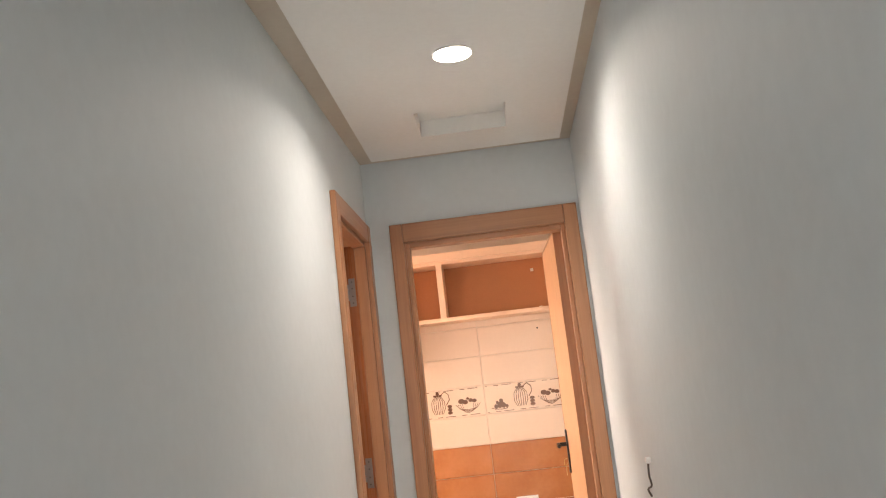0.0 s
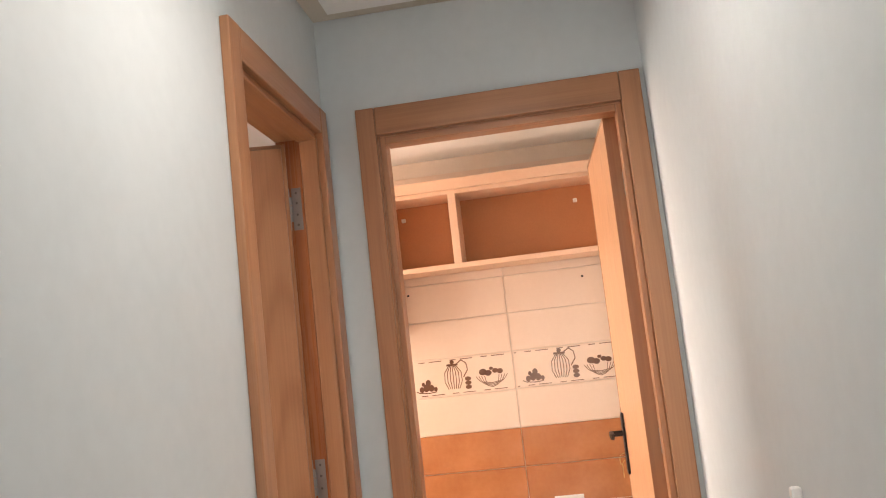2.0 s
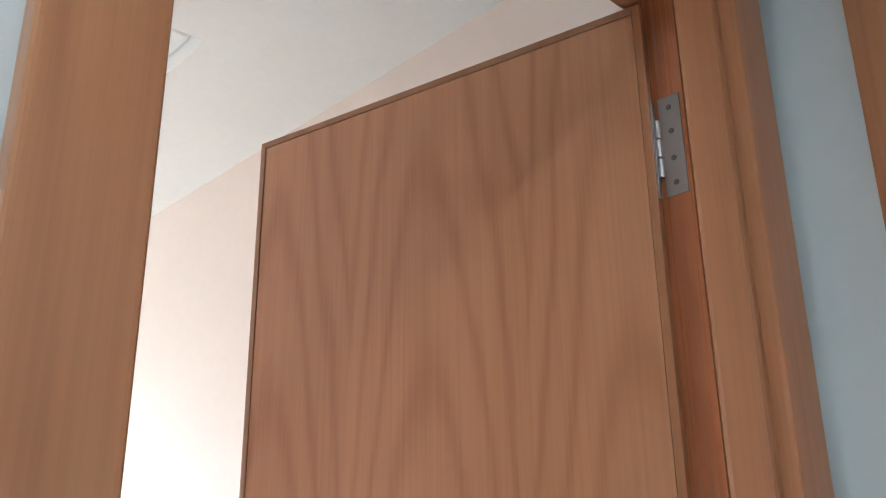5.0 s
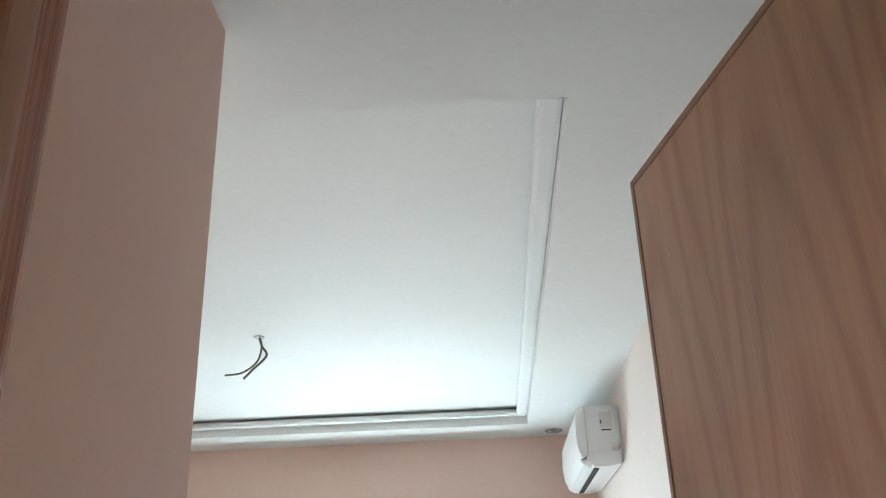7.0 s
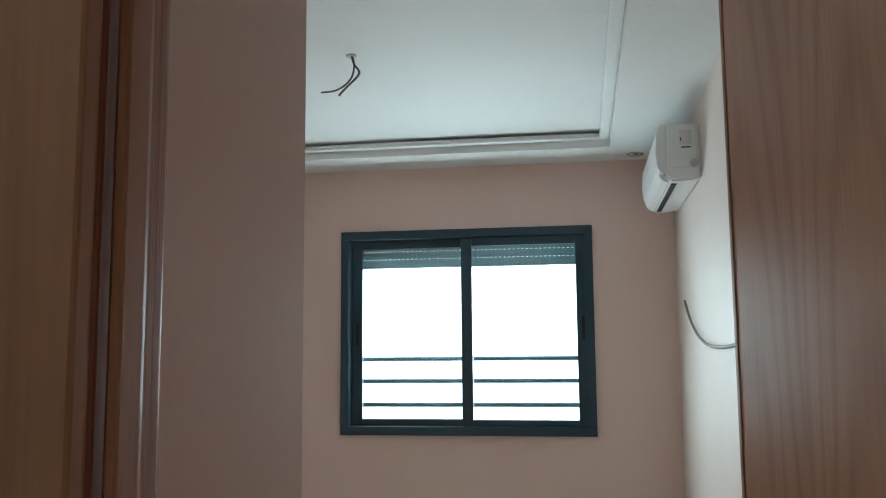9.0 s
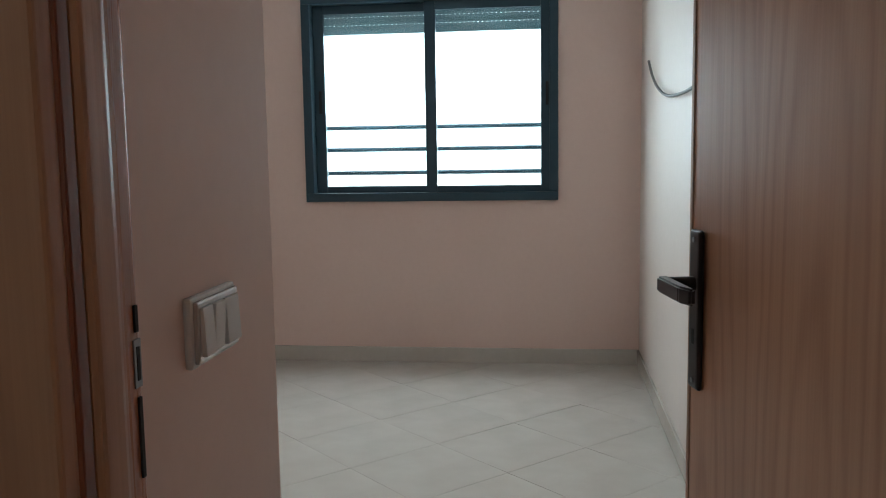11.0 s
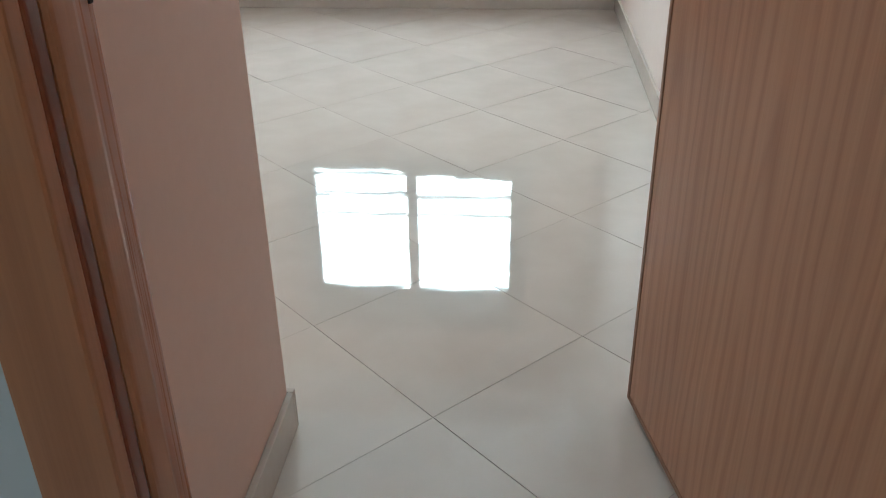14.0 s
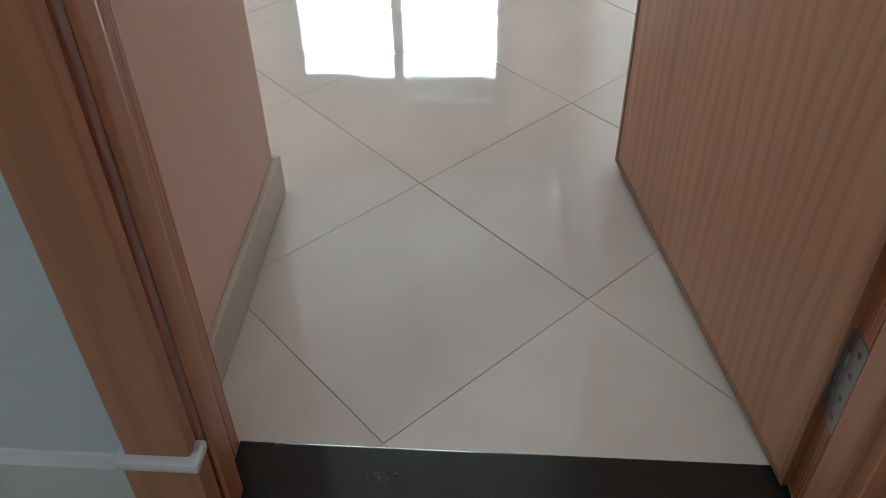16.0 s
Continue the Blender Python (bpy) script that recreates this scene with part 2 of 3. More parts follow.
def block(a, b, bevel=0.0, bm=None, segments=2):
    """A box from corner a to corner b, its edges rounded."""
    own = bmesh.new()
    bmesh.ops.create_cube(own, size=1)
    for v in own.verts:
        v.co = [(p + q) / 2 + c * (q - p) for p, q, c in zip(a, b, v.co)]
    if bevel:
        bmesh.ops.bevel(own, geom=own.edges[:], offset=bevel, segments=segments, profile=0.6, affect="EDGES")
    if bm is None:
        return own
    me = bpy.data.meshes.new("joined")
    own.to_mesh(me)
    own.free()
    bm.from_mesh(me)
    bpy.data.meshes.remove(me)
    return bm


def rod(c, r, depth, axis="z", sides=24, bm=None, r2=None, bevel=0.0):
    own = bmesh.new()
    bmesh.ops.create_cone(own, cap_ends=True, segments=sides, radius1=r, radius2=r if r2 is None else r2, depth=depth)
    if bevel:
        bmesh.ops.bevel(own, geom=[e for e in own.edges if abs(e.verts[0].co.z - e.verts[1].co.z) < 1e-6], offset=bevel, segments=2, affect="EDGES")
    turn = {"z": pose(0, 0, 0), "x": pose(0, 0, 0, 0, 90, 0), "y": pose(0, 0, 0, 90, 0, 0)}[axis]
    bmesh.ops.transform(own, matrix=Matrix.Translation(c) @ turn, verts=own.verts)
    if bm is None:
        return own
    me = bpy.data.meshes.new("joined")
    own.to_mesh(me)
    own.free()
    bm.from_mesh(me)
    bpy.data.meshes.remove(me)
    return bm


def ball(c, r, bm=None, squash=(1, 1, 1), detail=2):
    bm = bm or bmesh.new()
    bmesh.ops.create_icosphere(bm, subdivisions=detail, radius=1, matrix=Matrix.Translation(c) @ Matrix.Diagonal((r * squash[0], r * squash[1], r * squash[2], 1)))
    return bm


def extruded(profile, a, b, axis="x"):
    """A closed profile of (p, q) pairs pushed from a to b along an axis; p, q are the other two axes in order."""
    bm = bmesh.new()

    def put(s, p, q):
        return {"x": (s, p, q), "y": (p, s, q), "z": (p, q, s)}[axis]
    one = [bm.verts.new(put(a, p, q)) for p, q in profile]
    two = [bm.verts.new(put(b, p, q)) for p, q in profile]
    bm.faces.new(one)
    bm.faces.new(two[::-1])
    for i in range(len(one)):
        j = (i + 1) % len(one)
        bm.faces.new((one[j], one[i], two[i], two[j]))
    bmesh.ops.recalc_face_normals(bm, faces=bm.faces)
    return bm


def cable(points, r, sides=8):
    """A round cable through points, smoothed."""
    pts = [Vector(p) for p in points]
    fine = []
    for i in range(len(pts) - 1):
        p0, p1, p2, p3 = pts[max(0, i - 1)], pts[i], pts[i + 1], pts[min(len(pts) - 1, i + 2)]
        for k in range(6):
            s = k / 6
            fine.append(0.5 * ((2 * p1) + (p2 - p0) * s + (2 * p0 - 5 * p1 + 4 * p2 - p3) * s * s + (3 * p1 - p0 - 3 * p2 + p3) * s ** 3))
    fine.append(pts[-1])
    bm = bmesh.new()
    rings = []
    for i, p in enumerate(fine):
        d = (fine[min(i + 1, len(fine) - 1)] - fine[max(i - 1, 0)]).normalized()
        e = d.orthogonal().normalized() if not rings else (rings[-1][0] - d * rings[-1][0].dot(d)).normalized()
        f = d.cross(e)
        rings.append((e, [bm.verts.new(p + r * (math.cos(q) * e + math.sin(q) * f)) for q in (2 * math.pi * k / sides for k in range(sides))]))
    for (_, a), (_, b) in zip(rings, rings[1:]):
        for k in range(sides):
            bm.faces.new((a[k], a[(k + 1) % sides], b[(k + 1) % sides], b[k]))
    bm.faces.new(rings[0][1][::-1])
    bm.faces.new(rings[-1][1])
    for fa in bm.faces:
        fa.smooth = True
    return bm

# ---- the large structure ----
TOP = 2.78
XR, END = 1.03, 0.13
for name, a, b in (
    ("wall_corridor_right", (XR, -6.3, -0.1), (XR + 0.15, 2.1, TOP)),
    ("wall_corridor_left", (-0.12, -6.3, -0.1), (0, -0.83, TOP)),
    ("wall_over_bedroom_door", (-0.12, -0.83, 2.085), (0, -0.09, TOP)),
    ("wall_corridor_corner", (-0.12, -0.09, -0.1), (0, END, TOP)),
    ("wall_end_left", (0, 0, -0.1), (0.15, END, TOP)),
    ("wall_end_right", (0.98, 0, -0.1), (XR, END, TOP)),
    ("wall_over_kitchen_door", (0.15, 0, 2.085), (0.98, END, TOP)),
    ("wall_hall_low", (0, -6.3, -0.1), (XR, -6.18, 0.75)),
    ("wall_hall_high", (0, -6.3, 2.25), (XR, -6.18, TOP)),
    ("wall_hall_left", (0, -6.3, 0.75), (0.1, -6.18, 2.25)),
    ("wall_hall_right", (0.92, -6.3, 0.75), (XR, -6.18, 2.25)),
):
    structure(name, block(a, b), GREY_WALL, "pale grey-blue painted plaster corridor wall", "wall")
RY, RX = -0.007, -4.0
for name, a, b in (
    ("wall_bedroom_right", (-4.2, RY, -0.1), (-0.12, END, TOP)),
    ("wall_bedroom_short", (-0.66, -3.2, -0.1), (-0.12, -0.871, TOP)),
    ("wall_bedroom_left", (-4.2, -3.35, -0.1), (-0.12, -3.2, TOP)),
    ("wall_window_low", (-4.2, -3.2, -0.1), (RX, RY, 0.885)),
    ("wall_window_high", (-4.2, -3.2, 1.93), (RX, RY, TOP)),
    ("wall_window_left", (-4.2, -3.2, 0.885), (RX, -1.745, 1.93)),
    ("wall_window_right", (-4.2, -0.435, 0.885), (RX, RY, 1.93)),
):
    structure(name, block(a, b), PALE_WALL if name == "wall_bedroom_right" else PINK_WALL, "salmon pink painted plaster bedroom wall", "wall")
for name, a, b in (
    ("wall_kitchen_back", (-1.9, 1.958, -0.1), (XR, 2.1, TOP)),
    ("wall_kitchen_side_low", (-1.9, END, -0.1), (-1.8, 1.958, 0.95)),
    ("wall_kitchen_side_high", (-1.9, END, 2.15), (-1.8, 1.958, TOP)),
    ("wall_kitchen_side_near", (-1.9, END, 0.95), (-1.8, 0.4, 2.15)),
    ("wall_kitchen_side_far", (-1.9, 1.6, 0.95), (-1.8, 1.958, 2.15)),
):
    structure(name, block(a, b), TILE_GROUT, "cream plastered kitchen wall", "wall")
# added slab, out of view, stops sun leaking in above the ceilings
structure("sun_block_slab", block((-4.2, -6.3, TOP), (XR + 0.15, 2.1, TOP + 0.15)), CEILING, "unseen slab added over the flat to keep the sun out", "ceiling")
# beige strip set slightly above the panel, along the side and end walls
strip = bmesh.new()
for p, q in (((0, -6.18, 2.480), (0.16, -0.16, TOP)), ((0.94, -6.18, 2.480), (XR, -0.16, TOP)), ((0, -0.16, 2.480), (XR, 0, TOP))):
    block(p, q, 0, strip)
structure("ceiling_corridor_strip", strip, BEIGE_STRIP, "beige ceiling strip along the corridor walls", "ceiling")

# hanging ceiling panel with a shadow gap along the walls and a sunk hatch
panel = bmesh.new()
for a, b in (((0.068, -6.1, 2.466), (0.345, -0.075, 2.479)), ((0.722, -6.1, 2.466), (0.976, -0.075, 2.479)),
             ((0.345, -6.1, 2.466), (0.722, -0.71, 2.479)), ((0.345, -0.375, 2.466), (0.722, -0.075, 2.479)),
             ((0.165, -6.1, 2.479), (0.345, -0.165, TOP)), ((0.722, -6.1, 2.479), (0.935, -0.165, TOP)),
             ((0.345, -6.1, 2.479), (0.722, -0.71, TOP)), ((0.345, -0.375, 2.479), (0.722, -0.165, TOP)),
             ((0.345, -0.71, 2.54), (0.722, -0.375, TOP))):
    block(a, b, 0, panel)
for v in panel.verts:
    if v.co.x < 0.07 and v.co.z < 2.48:
        v.co.x += 0.028 * (-0.075 - v.co.y) * (1 if v.co.y > -2 else 0.4)
structure("ceiling_corridor", panel, CEILING, "white hanging plasterboard ceiling panel with a sunk hatch", "ceiling")

# bedroom ceiling: a border with a raised tray and a stepped moulding
ZB, ZT = 2.288, 2.362
TX0, TX1, TY0, TY1 = -3.68, -0.90, -2.92, -0.332
tray = bmesh.new()
for a, b in (((-4.0, -3.2, ZB), (TX0, RY, TOP)), ((TX1, -3.2, ZB), (-0.12, RY, TOP)), ((TX0, -3.2, ZB), (TX1, TY0, TOP)),
             ((TX0, TY1, ZB), (TX1, RY, TOP)), ((TX0, TY0, ZT), (TX1, TY1, TOP))):
    block(a, b, 0, tray)
structure("ceiling_bedroom", tray, CEILING, "white plaster bedroom ceiling with a raised tray", "ceiling")
for a, b in (((TX0, TY0), (TX0 + 0.05, TY1)), ((TX1 - 0.05, TY0), (TX1, TY1))):
    structure("ceiling_moulding", block((a[0], a[1], ZB + 0.035), (b[0], b[1], ZB + 0.062), 0.012), CEILING, "white stepped plaster moulding round the tray", "moulding")
for y0, y1 in ((TY0, TY0 + 0.05), (TY1 - 0.05, TY1)):
    structure("ceiling_moulding", block((TX0 + 0.05, y0, ZB + 0.035), (TX1 - 0.05, y1, ZB + 0.062), 0.012), CEILING, "white stepped plaster moulding round the tray", "moulding")
structure("ceiling_kitchen", block((-1.8, END, 2.44), (XR, 1.958, TOP)), CEILING, "white plaster kitchen ceiling", "ceiling")

structure("floor_corridor", block((0.022, -6.18, -0.1), (XR, 0, 0)), PORCELAIN, "polished cream porcelain corridor floor", "floor")
structure("floor_kitchen", block((-1.8, END, -0.1), (XR, 1.958, 0)), PORCELAIN, "polished cream porcelain kitchen floor", "floor")
structure("threshold_kitchen", block((0.15, 0, -0.05), (0.98, END, 0.003)), GRANITE, "black granite threshold", "threshold")
structure("threshold_bedroom", block((-0.133, -0.81, -0.05), (0.022, -0.11, 0.004), 0.002), GRANITE, "polished black granite threshold under the bedroom door", "threshold")

# skirting tiles
SK = 0.08
for name, a, b in (("baseboard_window_wall", (RX, -3.188, 0), (RX + 0.012, RY, SK)),
                   ("baseboard_right_wall", (RX + 0.012, RY - 0.012, 0), (-0.14, RY, SK)),
                   ("baseboard_short_wall", (-0.66, -0.871, 0), (-0.137, -0.859, SK)),
                   ("baseboard_short_wall_end", (-0.672, -3.188, 0), (-0.66, -0.859, SK)),
                   ("baseboard_left_wall", (RX, -3.2, 0), (-0.66, -3.188, SK))):
    structure(name, block(a, b, 0.0025), SKIRTING_TILE, "cream porcelain skirting tile along the bedroom wall", "skirting")
for y0, y1 in ((-6.18, -0.866), (-0.031, 0)):
    structure("baseboard_corridor", extruded([(0.0, 0.0), (0.013, 0.0), (0.013, 0.146), (0.005, 0.158), (0.0, 0.158)], y0, y1, "y"),
              GREY_SKIRTING, "pale grey skirting tile with a bevelled top along the corridor", "skirting")


# ---- doors ----
def hinge(parent, x, y, z, jamb_side):
    """A butt hinge: a plate on the jamb, a plate on the leaf and a knuckle with its joints."""
    plate = part("hinge_plate", block((x + jamb_side[0], y + jamb_side[1], z - 0.066), (x + jamb_side[2], y + jamb_side[3], z + 0.066), 0.0006), STEEL, parent, "galvanised steel hinge plate")
    for dz in (-0.05, -0.018, 0.018, 0.05):
        cx, cy = x + (jamb_side[0] + jamb_side[2]) / 2, y + (jamb_side[1] + jamb_side[3]) / 2
        flat_y = abs(jamb_side[3] - jamb_side[1]) < abs(jamb_side[2] - jamb_side[0])
        part("screw", rod((cx, cy, z + dz), 0.0036, 0.0034, "y" if flat_y else "x", 12), SCREW, plate)
    knuckle = bmesh.new()
    for k in range(3):
        rod((x, y, z - 0.026 + 0.026 * k), 0.0075, 0.0245, "z", 16, knuckle, None, 0.001)
    part("hinge_knuckle", knuckle, STEEL, parent, "galvanised steel hinge knuckle")


def lever_handle(leaf, x, z, side, keys=False):
    """Long back plate, neck and bent lever on the face y = 0 of a leaf; side is the way from the face."""
    plate = part("handle_plate", block((x - 0.019, min(0, 0.009 * side), z - 0.155), (x + 0.019, max(0, 0.009 * side), z + 0.078), 0.006, None, 3), BRONZE, leaf, "dark bronze handle plate")
    part("neck", rod((x, 0.03 * side, z), 0.011, 0.05, "y", 20), BRONZE, plate)
    grip = extruded([(x + 0.012, 0.043 * side), (x + 0.012, 0.060 * side), (x - 0.085, 0.064 * side), (x - 0.112, 0.058 * side), (x - 0.112, 0.050 * side), (x - 0.02, 0.045 * side)], z - 0.012, z + 0.011, "z")
    bmesh.ops.bevel(grip, geom=grip.edges[:], offset=0.003, segments=2, affect="EDGES")
    part("lever", grip, BRONZE, plate, "dark bronze door lever")
    part("keyhole", block((x - 0.004, min(0.0085 * side, 0.0098 * side), z - 0.088), (x + 0.004, max(0.0085 * side, 0.0098 * side), z - 0.066), 0.0005), DARK, plate)
    for dz in (0.064, -0.142):
        part("screw", rod((x, 0.0092 * side, z + dz), 0.004, 0.003, "y", 12), STEEL, plate)
    if keys:
        ring = cable([(x + 0.003, 0.012 * side, z - 0.075), (x + 0.004, 0.03 * side, z - 0.085), (x - 0.004, 0.03 * side, z - 0.115), (x, 0.014 * side, z - 0.10)], 0.0016)
        part("key_ring", ring, BRASS, plate)
        for k, lean in enumerate((-0.008, 0.008)):
            key = block((x + lean - 0.006, 0.024 * side, z - 0.135), (x + lean + 0.006, 0.026 * side, z - 0.112), 0.002)
            block((x + lean - 0.002, 0.0242 * side, z - 0.165), (x + lean + 0.002, 0.0258 * side, z - 0.135), 0, key)
            part("key", key, BRASS, plate, "brass key")


def leaf_of(door, m, width, height, depth, face, lip=0.012):
    """A flush veneered leaf: a core with solid lippings on its four edges. Hinge edge at x = 0, seen face at y = 0."""
    leaf = part("leaf", block((lip, -depth + 0.001, lip), (width - lip, -0.0012, height - lip)), face, door, "veneered flush door leaf, standing open")
    leaf.matrix_world = m
    for name, a, b in (("hinge_lipping", (0, -depth, 0), (lip - 0.0012, 0, height)), ("free_lipping", (width - lip + 0.0012, -depth, 0), (width, 0, height)),
                       ("top_lipping", (lip - 0.0012, -depth, height - lip + 0.0012), (width - lip + 0.0012, 0, height)), ("bottom_lipping", (lip - 0.0012, -depth, 0), (width - lip + 0.0012, 0, lip - 0.0012))):
        part(name, block(a, b, 0.0012), EDGE_WOOD if name != "hinge_lipping" else FRAME_Z, leaf, "solid wood edge strip")
    return leaf


door_1 = tagged(thing("door_1", 0, 0, 0, "honey-coloured wooden bedroom door standing open into the pink room", "door"), kind="structure")
CB = 0.024
for name, a, b, m in (
    ("casing_side", (0, -0.862, 0.0), (CB, -0.791, 2.157), FRAME_Z), ("casing_side", (0, -0.112, 0.0), (CB, -0.040, 2.157), FRAME_Z),
    ("casing_head", (0, -0.7902, 2.072), (CB - 0.001, -0.1128, 2.157), FRAME_Y),
    ("jamb", (-0.13, -0.83, 0.004), (0.0, -0.81, 2.085), JAMB_Z), ("jamb", (-0.13, -0.11, 0.004), (0.0, -0.09, 2.085), JAMB_Z),
    ("jamb_head", (-0.13, -0.81, 2.062), (0.0, -0.11, 2.085), FRAME_Y),
    ("door_stop", (-0.062, -0.81, 0.004), (-0.018, -0.786, 2.062), FRAME_Z), ("bead", (-0.017, -0.81, 0.004), (0.003, -0.789, 2.062), BEAD_Z), ("door_stop", (-0.052, -0.121, 0.004), (0.004, -0.11, 2.062), FRAME_Z),
    ("door_stop_head", (-0.058, -0.788, 2.051), (0.004, -0.121, 2.062), FRAME_Y),
    ("inner_casing", (-0.142, -0.869, 0.0), (-0.13, -0.816, 2.16), JAMB_Z),
):
    part(name, block(a, b, 0.009 if name == "door_stop" else 0.005, None, 3), m, door_1)
plinth = part("plinth_block", block((0, -0.865, 0), (0.032, -0.784, 0.178), 0.003), FRAME_Z, door_1, "worn wooden plinth at the foot of the casing")
part("plinth_cap", block((0, -0.870, 0.178), (0.036, -0.780, 0.192), 0.005), GREY_SKIRTING, plinth, "pale grey cap on the plinth")
LEAF_ANGLE = 192.2
leaf = leaf_of(door_1, pose(-0.098, -0.122, 0.010, 0, 0, LEAF_ANGLE), 0.697, 2.041, 0.04, DOOR_WOOD)
lever_handle(leaf, 0.655, 0.921, 1)
for z in (1.845, 1.02, 0.225):
    hinge(door_1, -0.098, -0.108, z, (0.006, -0.0035, 0.036, -0.0015))
    part("leaf_hinge_plate", block((-0.0015, -0.036, z - 0.076), (0.0005, -0.004, z + 0.056), 0.0004), STEEL, leaf, "galvanised steel hinge plate")
strike = part("strike_plate", block((-0.129, -0.8102, 0.938), (-0.117, -0.8086, 0.978), 0.0005), STEEL, door_1, "worn steel strike plate")
for z0, z1 in ((0.984, 1.006), (0.944, 0.972), (0.862, 0.930)):
    part("latch_slot", block((-0.1255, -0.8104, z0), (-0.1205, -0.8080, z1)), DARK, strike)

door_2 = tagged(thing("door_2", 0, 0, 0, "honey-coloured wooden kitchen door standing open", "door"), kind="structure")
for name, a, b, m in (
    ("casing_side", (0.113, -CB, 0.0), (0.174, 0, 2.157), FRAME_Z), ("casing_side", (0.950, -CB, 0.0), (1.014, 0, 2.157), FRAME_Z),
    ("casing_head", (0.1748, -CB + 0.001, 2.066), (0.9492, 0, 2.157), FRAME_X),
    ("jamb", (0.15, 0.0, 0.003), (0.181, 0.14, 2.085), FRAME_Z), ("jamb", (0.949, 0.0, 0.003), (0.98, 0.14, 2.085), FRAME_Z),
    ("jamb_head", (0.181, 0.0, 2.062), (0.949, 0.14, 2.085), FRAME_X),
    ("door_stop", (0.181, -0.002, 0.003), (0.200, 0.07, 2.062), FRAME_Z), ("door_stop", (0.930, -0.002, 0.003), (0.949, 0.07, 2.062), FRAME_Z),
    ("door_stop_head", (0.200, -0.002, 2.038), (0.930, 0.07, 2.062), FRAME_X),
):
    part(name, block(a, b, 0.004), m, door_2)
leaf_2 = leaf_of(door_2, pose(0.894, 0.115, 0.008, 0, 0, 92.0), 0.745, 2.05, 0.042, KITCHEN_DOOR_WOOD)
lever_handle(leaf_2, 0.675, 0.98, 1, True)
for z in (1.83, 1.02, 0.225):
    hinge(door_2, 0.940, 0.112, z, (0.0075, -0.04, 0.0095, 0.0))

# ---- bedroom window ----
WY0, WY1, WZ0, WZ1 = -1.767, -0.426, 0.870, 1.950
window_1 = tagged(thing("window_1", RX, (WY0 + WY1) / 2, WZ0, "dark blue-grey aluminium sliding window with two panes", "window"), kind="structure")


def at_window(bm):
    bmesh.ops.translate(bm, verts=bm.verts, vec=(-RX, -(WY0 + WY1) / 2, -WZ0))
    return bm


def wpart(name, a, b, m, parent=window_1, bevel=0.003, label=""):
    return part(name, at_window(block(a, b, bevel)), m, parent, label)


F = 0.052
wpart("frame_sill", (-4.10, WY0, WZ0), (RX + 0.022, WY1, WZ0 + 0.045), ALUMINIUM)
wpart("frame_head", (-4.10, WY0, WZ1 - 0.045), (RX + 0.022, WY1, WZ1), ALUMINIUM)
wpart("frame_side", (-4.10, WY0, WZ0 + 0.045), (RX + 0.022, WY0 + 0.045, WZ1 - 0.045), ALUMINIUM)
wpart("frame_side", (-4.10, WY1 - 0.045, WZ0 + 0.045), (RX + 0.022, WY1, WZ1 - 0.045), ALUMINIUM)
for name, y0, y1, x0, x1 in (("sash", -1.7225, -1.063, -4.078, -4.045), ("sash", -1.117, -0.465, -4.034, -4.001)):
    bars = bmesh.new()
    for a, b in (((x0, y0, 0.914), (x1, y0 + 0.058, 1.9055)), ((x0, y1 - 0.050, 0.914), (x1, y1, 1.9055)),
                 ((x0 + 0.001, y0 + 0.058, 0.914), (x1 - 0.001, y1 - 0.050, 0.950)), ((x0 + 0.001, y0 + 0.058, 1.860), (x1 - 0.001, y1 - 0.050, 1.9055))):
        block(a, b, 0.003, bars)
    s = part(name, at_window(bars), ALUMINIUM, window_1, "dark aluminium sliding sash")
    pane = wpart("pane", ((x0 + x1) / 2 - 0.003, y0 + 0.05, 0.942), ((x0 + x1) / 2 + 0.003, y1 - 0.042, 1.872), GLASS, s, 0, "clear glass pane")
    pane.visible_shadow = False
wpart("sash_pull", (-4.044, -1.697, 1.34), (-4.036, -1.680, 1.46), RUBBER)
wpart("sash_pull", (-4.0, -0.490, 1.36), (-3.992, -0.475, 1.48), RUBBER)
for k, z in enumerate((1.264, 1.145, 1.018)):
    part("guard_bar", at_window(rod((-4.15, (WY0 + WY1) / 2, z), 0.0125, 1.36, "y", 12)), ALUMINIUM, window_1, "dark steel guard bar")

# roller shutter let down a hand's width, with two rows of light slots
shutter = thing("roller_shutter", -4.125, -1.090, 1.76, "grey roller shutter let down a little behind the window", "shutter")


def slat(z0, z1, holes):
    bm = bmesh.new()
    if not holes:
        block((-0.006, -0.65, z0), (0.006, 0.65, z1), 0.002, bm)
    else:
        block((-0.006, -0.65, z0), (0.006, 0.65, z0 + 0.0075), 0, bm)
        block((-0.006, -0.65, z1 - 0.0075), (0.006, 0.65, z1), 0, bm)
        for k in range(54):
            y = -0.65 + k * 0.0243
            block((-0.005, y, z0 + 0.0075), (0.005, y + 0.0165, z1 - 0.0075), 0, bm)
    return bm


z = 0.0
for h, holes in ((0.040, False), (0.019, True), (0.024, False), (0.019, True), (0.045, False)):
    part("slat", slat(z, z + h - 0.0005, holes), SHUTTER, shutter)
    z += h

# ---- bedroom things ----
ac = thing("air_conditioner", -3.35, -0.086, 1.965, "white split air conditioner high on the salmon wall", "air conditioner")


def local(bm, ob):
    bmesh.ops.transform(bm, matrix=ob.matrix_world.inverted(), verts=bm.verts)
    return bm


